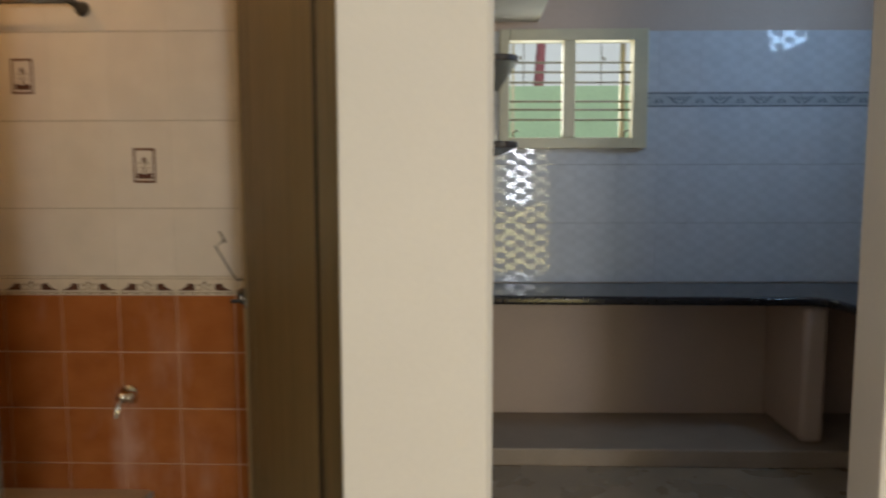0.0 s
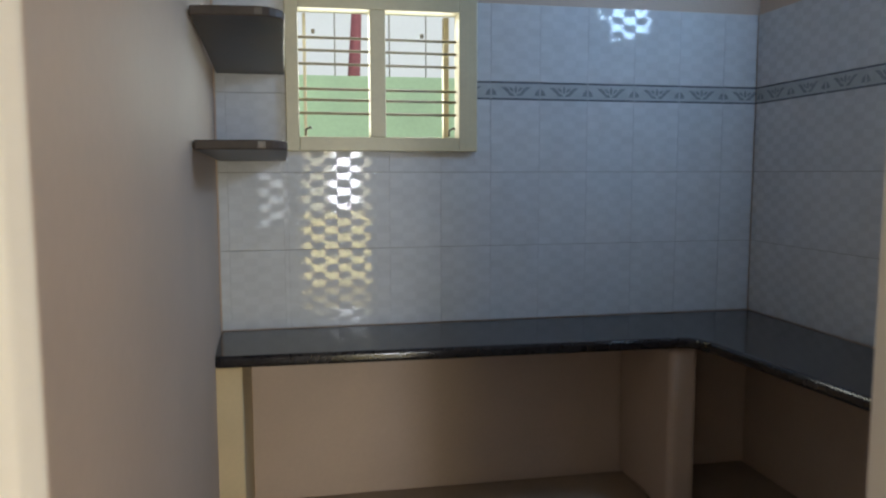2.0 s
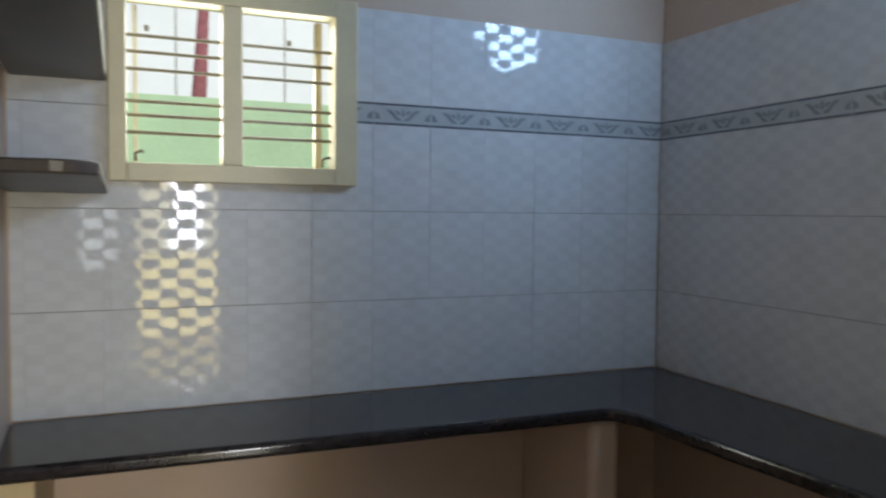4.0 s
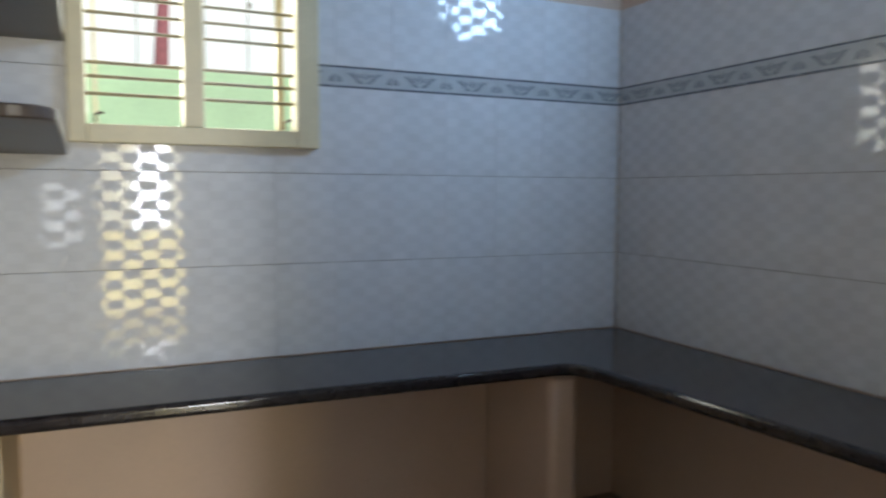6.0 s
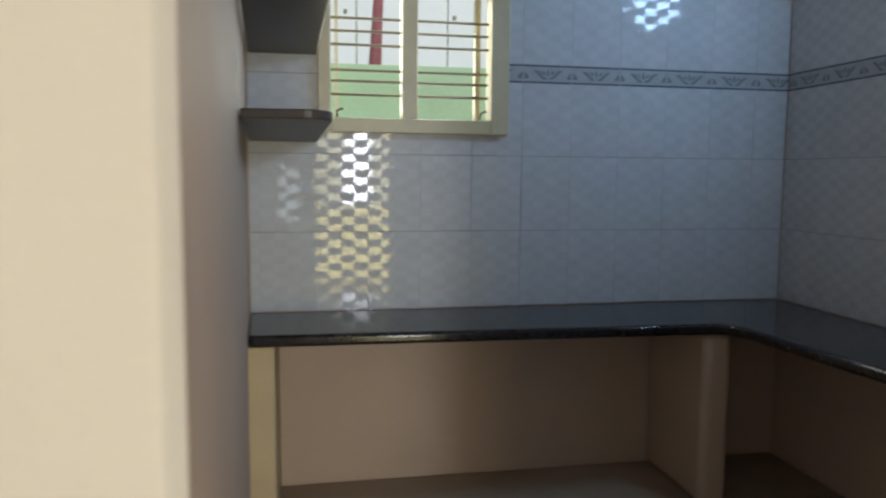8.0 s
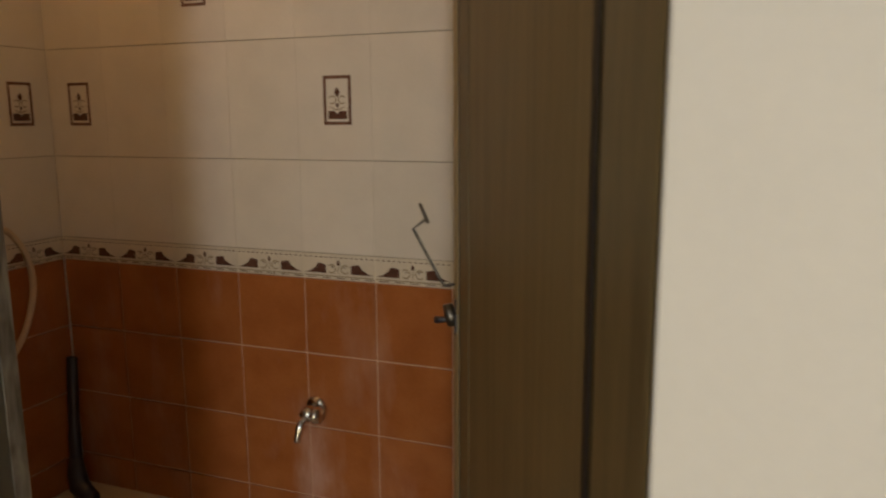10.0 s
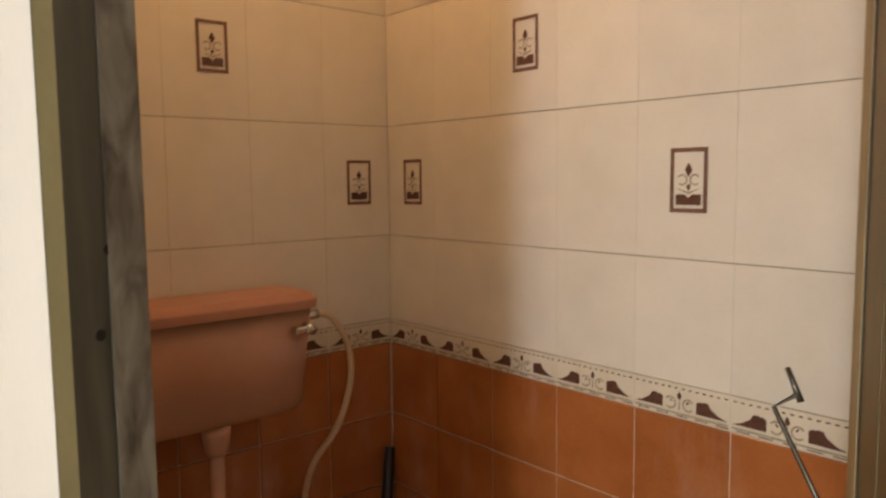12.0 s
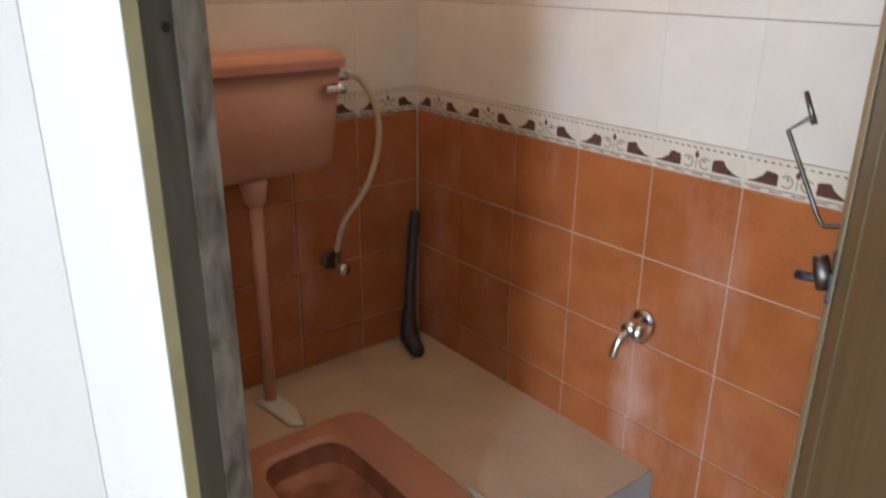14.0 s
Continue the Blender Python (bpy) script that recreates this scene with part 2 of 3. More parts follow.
def prism(poly, z0, z1, bm=None, mi=0):
    bm = bm or bmesh.new()
    a = [bm.verts.new((x, y, z0)) for x, y in poly]
    b = [bm.verts.new((x, y, z1)) for x, y in poly]
    bm.faces.new(a[::-1]).material_index = mi
    bm.faces.new(b).material_index = mi
    for i in range(len(poly)):
        j = (i + 1) % len(poly)
        bm.faces.new((a[i], a[j], b[j], b[i])).material_index = mi
    return bm


def tube(points, r, bm=None, seg=10, mi=0):
    """A round bar swept along points; r a number or one per point."""
    bm = bm or bmesh.new()
    pts = [Vector(p) for p in points]
    rs = r if isinstance(r, (list, tuple)) else [r] * len(pts)
    rings, side = [], None
    for i, p in enumerate(pts):
        d = (pts[min(i + 1, len(pts) - 1)] - pts[max(i - 1, 0)]).normalized()
        if side is None:
            side = d.orthogonal().normalized()
        side = (side - d * side.dot(d)).normalized()
        up = d.cross(side)
        rings.append([bm.verts.new(p + rs[i] * (math.cos(a) * side + math.sin(a) * up)) for a in (2 * math.pi * k / seg for k in range(seg))])
    for a, b in zip(rings, rings[1:]):
        for k in range(seg):
            bm.faces.new((a[k], a[(k + 1) % seg], b[(k + 1) % seg], b[k])).material_index = mi
    bm.faces.new(rings[0][::-1]).material_index = mi
    bm.faces.new(rings[-1]).material_index = mi
    return bm


def smooth_line(points, n=8):
    """A Catmull-Rom line through points."""
    p = [Vector(q) for q in points]
    p = [2 * p[0] - p[1]] + p + [2 * p[-1] - p[-2]]
    out = []
    for i in range(1, len(p) - 2):
        for k in range(n):
            t = k / n
            out.append(0.5 * (2 * p[i] + (p[i + 1] - p[i - 1]) * t + (2 * p[i - 1] - 5 * p[i] + 4 * p[i + 1] - p[i + 2]) * t * t + (3 * p[i] - p[i - 1] - 3 * p[i + 1] + p[i + 2]) * t ** 3))
    return out + [p[-2]]


def flat(bm, poly, y=-0.0006, mi=0):
    """A printed patch lying just proud of a tile's face, in the tile's own x and z."""
    f = bm.faces.new([bm.verts.new((x, y, z)) for x, z in poly])
    f.material_index = mi


# ---- the large structure ----
FLOOR = 0.0
obj("floor", boxes((-2.2, 2.75, -2.4, 4.3, -0.15, FLOOR)), M_FLOOR, label="brown glazed floor running through hall and kitchen", category="floor", kind="structure")
obj("ceiling", boxes((-2.2, 2.75, -2.4, 4.35, 2.90, 3.05)), M_CEIL, label="plain white painted flat ceiling over all rooms", category="ceiling", kind="structure")

front = bmesh.new()
prism([(-1.40, 1.673), (-0.786, 1.673), (-0.786, 1.6735), (-0.861, 1.6905), (-0.901, 1.70), (-0.901, 1.763), (-2.05, 1.763), (-2.05, 1.673)], 0, 2.9, front)
box(front, -0.90, -0.06, 1.675, 1.839, 2.10, 2.899)
box(front, 0.247, 1.019, 1.675, 1.839, 2.35, 2.9)
obj("wall_front", front, M_WALL, label="cream painted hall wall with bathroom and kitchen openings", category="wall", kind="structure")
obj("wall_kitchen_jamb", prism([(1.020, 1.673), (2.75, 1.673), (2.75, 1.84), (1.040, 1.84)], 0, 2.9), M_WALL, label="cream painted wall beside the kitchen opening", category="wall", kind="structure", bevel=0.008)
obj("wall_partition", prism([(-0.06, 1.673), (0.232, 1.673), (0.246, 1.690), (0.092, 4.138), (0.092, 4.30), (-0.04, 4.30), (-0.04, 1.84), (-0.06, 1.84)], 0, 2.9), M_WALL, label="cream plaster pillar and wall between kitchen and bathroom", category="wall", kind="structure", bevel=0.004)
part = bpy.data.objects["wall_partition"].data
part.materials.append(M_KWALL)
for p in part.polygons:
    if p.normal.x > 0.9 and p.center.y > 1.7:
        p.material_index = 1

KY = 4.14
SKEW = pose(0.65, KY, 0, 0, 0, 1.2) @ pose(-0.65, -KY, 0)  # the back wall stands a little out of square
back = boxes((0.0, 0.37, KY, 4.30, 0, 2.9), (1.105, 2.55, KY, 4.30, 0, 2.9), (0.37, 1.105, KY, 4.30, 0, 1.50), (0.37, 1.105, KY, 4.30, 2.08, 2.9))
obj("wall_kitchen_back", back, M_KWALL, label="pinkish beige painted kitchen wall with a window", category="wall", kind="structure", m=SKEW)
right = boxes((2.39, 2.55, 1.84, 2.52, 0, 2.9), (2.39, 2.55, 3.28, 4.172, 0, 2.9), (2.39, 2.55, 2.52, 3.28, 0, 2.15), (2.39, 2.55, 2.52, 3.28, 2.53, 2.9), (2.39, 2.55, 2.68, 2.84, 2.15, 2.53), (2.39, 2.55, 2.52, 2.68, 2.15, 2.35))
obj("wall_kitchen_right", right, M_KWALL, label="pinkish beige painted kitchen wall with a ventilator", category="wall", kind="structure")
obj("wall_bath_back", boxes((-2.05, -0.04, 2.792, 2.95, 0, 2.9)), M_WALL, label="painted bathroom wall behind the tiles", category="wall", kind="structure")
obj("wall_bath_left", boxes((-2.05, -1.873, 1.763, 2.792, 0, 2.9)), M_WALL, label="painted bathroom wall behind the cistern", category="wall", kind="structure")
obj("wall_hall_left", boxes((-1.38, -1.20, -2.2, 1.672, 0, 2.9)), M_WALL, label="cream painted side wall of the hall", category="wall", kind="structure")
obj("wall_hall_right", boxes((2.6, 2.75, -2.2, 1.672, 0, 2.9)), M_WALL, label="cream painted far side wall of the hall", category="wall", kind="structure")
hb = boxes((-1.38, 0.07, -2.36, -2.2, 0, 2.9), (0.55, 0.72, -2.36, -2.2, 0, 2.9), (1.68, 2.75, -2.36, -2.2, 0, 2.9), (0.72, 1.68, -2.36, -2.2, 2.06, 2.9), (0.07, 0.55, -2.36, -2.2, 0, 0.76), (0.07, 0.55, -2.36, -2.2, 1.44, 2.9))
obj("wall_hall_back", hb, M_WALL, label="cream painted hall wall with the entrance opening", category="wall", kind="structure")

# kitchen plinth under the counter
obj("plinth", prism([(0.13, 3.60), (2.385, 3.60), (2.385, 4.172), (0.13, 4.128)], 0, 0.085), M_PLINTH, label="low beige plastered plinth under the counter", category="plinth", kind="structure", bevel=0.008)

# outside
obj("ground", boxes((-60, 60, -60, 60, -0.4, -0.16)), M_GROUND, label="grey cement ground around the house", category="ground", kind="structure")
obj("compound_wall", boxes((-4, 6, 6.0, 6.15, -0.16, 2.02)), M_GREEN, label="pale green painted compound wall outside the window", category="wall", kind="structure")
obj("compound_wall_front", boxes((-4, 6, -5.2, -5.05, -0.16, 1.15)), M_OUTY, label="yellow painted compound wall outside the entrance", category="wall", kind="structure")
# added sunlit white backdrop, so the sky in the window looks blown out
obj("neighbour_wall", boxes((-8, 12, 9.0, 9.3, -0.16, 7.0)), mat("white_backdrop_paint", (0.84, 0.86, 0.85), 0.8, 0.03, 1.5, 30, 0.1), label="added white backdrop for the bright sky beyond the compound", category="wall", kind="structure")
obj("sunshade", boxes((0.1, 1.4, 4.302, 4.44, 2.10, 2.17)), M_OUT, label="cream cement sunshade slab over the kitchen window", category="sunshade", kind="structure")

# ---- kitchen window ----
window = empty("window_1", (0.74, 4.12, 1.49), "cream painted two-part steel window with horizontal bars", "window")
window["kind"] = "structure"
X0, X1, Z0, Z1 = 0.361, 1.115, 1.490, 2.092


def child(name, bm, material, parent, **k):
    o = obj(name, bm, material, **k)
    o.parent = parent
    o.matrix_parent_inverse = Matrix.Translation(-parent.location)
    return o


child("frame", boxes((X0, 0.412, 4.105, 4.20, Z0, Z1), (1.040, X1, 4.105, 4.20, Z0, Z1), (0.412, 1.040, 4.105, 4.20, Z0, 1.546), (0.412, 1.040, 4.105, 4.20, 2.034, Z1)), M_WINDOW, window, bevel=0.004)
child("mullion", boxes((0.687, 0.748, 4.108, 4.197, 1.546, 2.034)), M_WINDOW, window, bevel=0.004)
child("inner_jamb", boxes((0.995, 1.018, 4.205, 4.235, 1.546, 2.034), (0.430, 0.442, 4.205, 4.225, 1.546, 2.034)), M_WINDOW, window, bevel=0.002)
for z in (1.933, 1.884, 1.832, 1.735, 1.693, 1.641):
    child("bar", tube([(0.400, 4.165, z), (1.05, 4.165, z - 0.003)], 0.0055, seg=8), M_BAR, window, smooth=True)
for x in (0.436, 1.008):
    child("stay", tube([(x, 4.15, 1.552), (x, 4.148, 1.575), (x + 0.018, 4.140, 1.585), (x + 0.022, 4.138, 1.578)], 0.0045, seg=6), M_STEEL, window, smooth=True)
for x, z in ((0.47, 1.955), (0.90, 1.948)):
    child("catch", boxes((x - 0.007, x + 0.007, 4.158, 4.172, z - 0.008, z + 0.010)), M_BAR, window, bevel=0.003)
grille = empty("outer_grille", (0.8, 4.9, 2.0), "thin dark rods standing on the wall outside", "grille")
for x in (0.30, 0.63, 0.98, 1.22):
    child("rod", tube([(x, 6.07, 2.0), (x, 6.07, 2.75)], 0.004, seg=6), M_BAR, grille, smooth=True)
pole = tube([(0.72, 6.22, -0.17), (0.752, 6.22, 1.9), (0.79, 6.22, 2.62)], [0.05, 0.046, 0.03], seg=12)
obj("red_pole", pole, M_RED, label="dull red painted pole behind the green wall", category="pole", smooth=True)

# ventilator in the kitchen's right wall
vent = empty("window_2", (2.42, 2.96, 2.15), "small cream ventilator frame high in kitchen wall", "window")
vent["kind"] = "structure"
child("frame", boxes((2.375, 2.43, 2.835, 2.87, 2.145, 2.535), (2.375, 2.43, 3.25, 3.285, 2.145, 2.535), (2.375, 2.43, 2.87, 3.25, 2.145, 2.175), (2.375, 2.43, 2.87, 3.25, 2.505, 2.535), (2.375, 2.43, 2.515, 2.53, 2.345, 2.535), (2.375, 2.43, 2.67, 2.685, 2.345, 2.535), (2.375, 2.43, 2.53, 2.67, 2.345, 2.36), (2.375, 2.43, 2.53, 2.67, 2.515, 2.535)), M_WINDOW, vent, bevel=0.003)

# ---- bathroom door ----
frame_left = bmesh.new()
prism([(-0.7845, 1.674), (-0.793, 1.690), (-0.858, 1.690)], 0, 2.10, frame_left, 0)
prism([(-0.793, 1.690), (-0.812, 1.7255), (-0.90, 1.7255), (-0.90, 1.690)], 0, 2.10, frame_left, 2)
prism([(-0.8105, 1.7265), (-0.8305, 1.764), (-0.90, 1.764), (-0.90, 1.7265)], 0, 2.10, frame_left, 1)
door = empty("door_1", (-0.45, 1.75, 0.0), "olive brown wooden bathroom door standing ajar", "door")
door["kind"] = "structure"
child("left_jamb", frame_left, [M_YELLOW, M_RAWWOOD, M_OLDWOOD], door, label="weathered grey wooden jamb with yellow painted edge")
for s, z, r in ((0.50, 1.345, 0.0045), (0.72, 1.62, 0.005), (0.55, 0.78, 0.004), (0.35, 1.275, 0.005)):
    kx, ky = -0.793 - 0.039 * s, 1.690 + 0.073 * s
    child("nail_hole", tube([(kx - 0.004, ky - 0.002, z), (kx + 0.0008, ky + 0.0004, z)], r, seg=10), M_DRAIN, door)
frame_right = bmesh.new()
prism([(-0.061, 1.672), (-0.061, 1.842), (-0.126, 1.842), (-0.124, 1.80), (-0.066, 1.680)], 0, 2.10, frame_right)
child("right_jamb", frame_right, M_FRAME, door)
child("lintel", boxes((-0.84, -0.07, 1.68, 1.84, 2.04, 2.10)), M_FRAME, door)
# leaf, hinged at the right jamb and opened inwards
HX, HY, FX, FY = -0.133, 1.818, -0.440, 2.292
ux, uy = FX - HX, FY - HY
ul = math.hypot(ux, uy)
ux, uy = ux / ul, uy / ul
nx, ny = uy, -ux
th = 0.032


def leaf_pt(s, t):
    return (HX + ux * s + nx * t, HY + uy * s + ny * t)


child("leaf", prism([leaf_pt(0.0, 0), leaf_pt(ul, 0), leaf_pt(ul, th), leaf_pt(0.0, th)], 0.17, 2.03), M_LEAF, door, bevel=0.002)
child("edge_band", prism([leaf_pt(ul - 0.030, -0.0022), leaf_pt(ul - 0.0005, -0.0022), leaf_pt(ul - 0.0005, -0.0002), leaf_pt(ul - 0.030, -0.0002)], 0.172, 2.028), M_EDGE, door, label="pale lipping strip along the free edge")
# the groove is not cut; a raised black strip paints its shade
child("lipping_groove", prism([leaf_pt(ul - 0.0335, -0.0012), leaf_pt(ul - 0.0302, -0.0012), leaf_pt(ul - 0.0302, -0.0002), leaf_pt(ul - 0.0335, -0.0002)], 0.173, 2.027), M_DRAIN, door, label="black strip painting the groove's shade beside the lipping")
child("panel_groove", prism([leaf_pt(ul - 0.0975, -0.0012), leaf_pt(ul - 0.095, -0.0012), leaf_pt(ul - 0.095, -0.0002), leaf_pt(ul - 0.0975, -0.0002)], 0.173, 2.027), M_FRAME, door, label="fine groove in the leaf")
child("leaf_edge", prism([leaf_pt(ul + 0.0005, 0.002), leaf_pt(ul + 0.004, 0.002), leaf_pt(ul + 0.004, th - 0.002), leaf_pt(ul + 0.0005, th - 0.002)], 0.171, 2.029), M_EDGE, door)
# no real gap: a black strip stands in for the shade at the hinge
child("hinge_gap", prism([leaf_pt(-0.010, -0.002), leaf_pt(0.004, -0.002), leaf_pt(0.004, -0.0004), leaf_pt(-0.010, -0.0004)], 0.171, 2.029), M_DRAIN, door, label="black strip painting the shade of the hinge gap")
# latch on the free edge: a hanging hook in a ring and a slide bolt below
bx, by = leaf_pt(ul, -0.012)
bx += 0.022
child("latch_hook", tube([(bx + 0.012, by, 1.075), (bx, by, 1.072), (bx - 0.028, by, 1.066), (bx - 0.036, by, 1.075), (bx - 0.090, by + 0.01, 1.160), (bx - 0.066, by + 0.01, 1.178), (bx - 0.066, by + 0.011, 1.181)], 0.0027, seg=8), M_STEEL, door, smooth=True)
child("hook_tip", tube([(bx - 0.062, by + 0.010, 1.171), (bx - 0.078, by + 0.012, 1.204)], [0.0036, 0.0027], seg=8), M_STEEL, door, smooth=True)
child("hook_ring", tube([(bx + 0.012, by - 0.006 + 0.013 * math.sin(a), 1.075 + 0.014 * math.cos(a)) for a in (2 * math.pi * k / 16 for k in range(17))], 0.0038, seg=8), M_CHROME, door, smooth=True)
child("ring_plate", tube([(bx + 0.018, by - 0.004, 1.072), (bx + 0.022, by - 0.004, 1.072)], [0.013, 0.012], seg=14), M_BLACK, door, smooth=True)
child("bolt_plate", prism([(bx - 0.006, by - 0.016), (bx + 0.010, by - 0.010), (bx + 0.010, by + 0.004), (bx - 0.006, by + 0.004)], 0.985, 1.022), M_BLACK, door, bevel=0.003)
child("bolt_barrel", tube([(bx - 0.010, by - 0.010, 1.000), (bx - 0.014, by - 0.010, 1.016), (bx - 0.020, by - 0.010, 1.036)], [0.0085, 0.0105, 0.008], seg=12), M_STEEL, door, smooth=True)
child("bolt_keeper", boxes((bx - 0.008, bx + 0.004, by - 0.012, by + 0.002, 1.023, 1.046)), M_STEEL, door, bevel=0.003)
child("bolt_pin", tube([(bx - 0.012, by - 0.010, 1.011), (bx - 0.034, by - 0.008, 1.007), (bx - 0.043, by - 0.007, 1.006)], [0.005, 0.0055, 0.006], seg=10), M_BLACK, door, smooth=True)

# ---- kitchen counter ----
fil = [(1.795 + 0.055 * math.sin(a), 3.618 + 0.055 * math.cos(a)) for a in (k * math.pi / 2 / 6 for k in range(7))]
slab = prism([(0.104, 3.712), (0.125, 3.690)] + fil + [(1.866, 3.585), (2.035, 1.845), (2.388, 1.845), (2.388, 4.168), (0.094, 4.124)], 0.748, 0.790)
counter = empty("kitchen_counter", (1.0, 3.9, 0.0), "black granite L-shaped kitchen counter on plastered supports", "counter")
child("worktop", slab, M_GRANITE, counter, bevel=0.014, segs=4, label="polished black granite top with rounded nose")
child("support", boxes((0.106, 0.206, 3.712, 4.134, 0.0855, 0.747)), M_SUPPORT, counter, bevel=0.006)
child("support", boxes((1.772, 1.885, 3.690, 4.162, 0.0855, 0.747)), M_KWALL, counter, bevel=0.03, segs=4)
child("support", boxes((1.885, 2.384, 1.85, 1.95, 0.001, 0.747)), M_KWALL, counter, bevel=0.006)


def shelf_poly():
    r = 0.07
    arc = [(0.388 - r + r * math.cos(a), 3.03 + r - r * math.sin(a)) for a in (k * math.pi / 2 / 6 for k in range(7))]
    return [(0.105, 4.128), (0.358, 4.128)] + arc + [(0.165, 3.045)]


for z, rise in ((1.452, 0.010), (1.782, 0.0)):
    stone = prism(shelf_poly(), z, z + 0.024)
    for v in stone.verts:
        v.co.z += rise * (4.128 - v.co.y) / 1.1
    obj("corner_shelf", stone, M_STONE, label="dark slate corner shelf with rounded front edge", category="shelf", group="corner shelves beside the window", bevel=0.004)
obj("loft_slab", boxes((0.10, 0.56, 3.35, 4.132, 2.13, 2.19)), M_CEIL, label="pale cement loft slab above the corner shelves", category="slab", kind="structure", bevel=0.006)

# switchboard on the right wall
sw = empty("switchboard", (2.375, 2.68, 1.49), "ivory electric switchboard on the tiled wall", "switchboard")
child("plate", boxes((2.362, 2.3795, 2.60, 2.745, 1.41, 1.575)), M_PLASTIC, sw, bevel=0.004)
for y, z in ((2.64, 1.53), (2.70, 1.53), (2.64, 1.47)):
    child("switch", boxes((2.354, 2.3615, y - 0.012, y + 0.012, z - 0.018, z + 0.018)), M_BLACK, sw, bevel=0.002)
child("socket", tube([(2.3615, 2.70, 1.46), (2.355, 2.70, 1.46)], 0.020, seg=16), M_BLACK, sw)

# ---- bathroom floor and fittings ----
obj("bath_floor", boxes((-1.872, -0.042, 1.765, 2.790, 0.001, 0.150)), M_BFLOOR, label="cream bathroom floor beside the raised platform", category="floor", kind="structure")
PX0, PX1, PY0, PY1, PZ = -1.585, -1.090, 1.935, 2.385, 0.225


def oval(x0, x1, y0, y1, n=28, sq=3.2):
    cx, cy, a, b = (x0 + x1) / 2, (y0 + y1) / 2, (x1 - x0) / 2, (y1 - y0) / 2
    out = []
    for k in range(n):
        t = 2 * math.pi * (k + 0.5) / n
        c, s = math.cos(t), math.sin(t)
        out.append((cx + a * math.copysign(abs(c) ** (2 / sq), c), cy + b * math.copysign(abs(s) ** (2 / sq), s)))
    return out


def loft(rings, bm=None, cap=False, mis=None):
    bm = bm or bmesh.new()
    vs = [[bm.verts.new(p) for p in r] for r in rings]
    for i, (a, b) in enumerate(zip(vs, vs[1:])):
        n = len(a)
        for k in range(n):
            bm.faces.new((a[k], a[(k + 1) % n], b[(k + 1) % n], b[k])).material_index = mis[i] if mis else 0
    if cap:
        bm.faces.new(vs[-1]).material_index = mis[-1] if mis else 0
    return bm


def ring(poly, z):
    return [(x, y, z) for x, y in poly]


RECT = oval(-1.866 + 0.001, -0.95, 1.768, 2.788, 28, 60)
plat = loft([ring(oval(PX0 + 0.03, PX1 - 0.03, PY0 + 0.03, PY1 - 0.03, 28, 12), PZ), ring(RECT, PZ), ring(RECT, 0.151)])
obj("platform", plat, M_BFLOOR, label="raised cream platform around the squat toilet", category="platform", kind="structure")
obj("platform_edge", boxes((-0.952, -0.940, 1.768, 2.784, 0.151, 0.222)), M_STEP, label="grey edge strip of the raised platform", category="edge", kind="structure", bevel=0.003)

pan = empty("squat_toilet", (-1.34, 2.16, 0.225), "salmon brown ceramic squat toilet pan set in platform", "toilet")
HOLE = oval(-1.525, -1.125, 2.03, 2.285, 28, 4.5)
HOLE2 = oval(-1.512, -1.140, 2.045, 2.270, 28, 4.5)
HOLE3 = oval(-1.47, -1.17, 2.07, 2.245, 28, 2.6)
OUT = oval(PX0, PX1, PY0, PY1, 28, 7)
OUT2 = oval(PX0 + 0.008, PX1 - 0.008, PY0 + 0.008, PY1 - 0.008, 28, 7)
child("rim", loft([ring(OUT, PZ - 0.004), ring(OUT, PZ + 0.010), ring(OUT2, PZ + 0.016), ring(HOLE, PZ + 0.014), ring(HOLE2, PZ + 0.004)]), M_CERAMIC, pan, smooth=False)
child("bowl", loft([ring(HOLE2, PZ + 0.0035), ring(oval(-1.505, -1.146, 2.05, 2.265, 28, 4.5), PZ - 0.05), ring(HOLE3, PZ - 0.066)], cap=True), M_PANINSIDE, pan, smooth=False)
child("drain", prism(oval(-1.375, -1.325, 2.115, 2.165, 16, 2), PZ - 0.0655, PZ - 0.062), M_DRAIN, pan)

cis = empty("flush_cistern", (-1.87, 2.2, 0.87), "salmon pink wall-hung flush cistern with lid", "cistern")


def rect(x0, x1, y0, y1, z, r=0.025):
    return ring(oval(x0, x1, y0, y1, 32, 9), z)


child("body", loft([rect(-1.862, -1.745, 1.99, 2.41, 0.846), rect(-1.864, -1.722, 1.975, 2.425, 0.868), rect(-1.865, -1.700, 1.955, 2.445, 1.100)], cap=True), M_CERAMIC, cis, smooth=True)
bpy.data.objects[cis.children[0].name].data.polygons[-1].use_smooth = False
lid = loft([rect(-1.866, -1.690, 1.945, 2.455, 1.1005), rect(-1.867, -1.688, 1.943, 2.457, 1.122), rect(-1.864, -1.70, 1.955, 2.445, 1.138)], cap=True)
child("lid", lid, M_LID, cis, bevel=0.003, label="orange pink lid")
child("lever", boxes((-1.700, -1.672, 2.375, 2.435, 1.046, 1.064)), M_CHROME, cis, bevel=0.005)
child("lever_boss", tube([(-1.71, 2.415, 1.054), (-1.668, 2.415, 1.054)], 0.012, seg=12), M_CHROME, cis, smooth=True)
child("inlet", tube([(-1.75, 2.43, 1.070), (-1.75, 2.478, 1.074)], 0.012, seg=12), M_CHROME, cis, smooth=True)

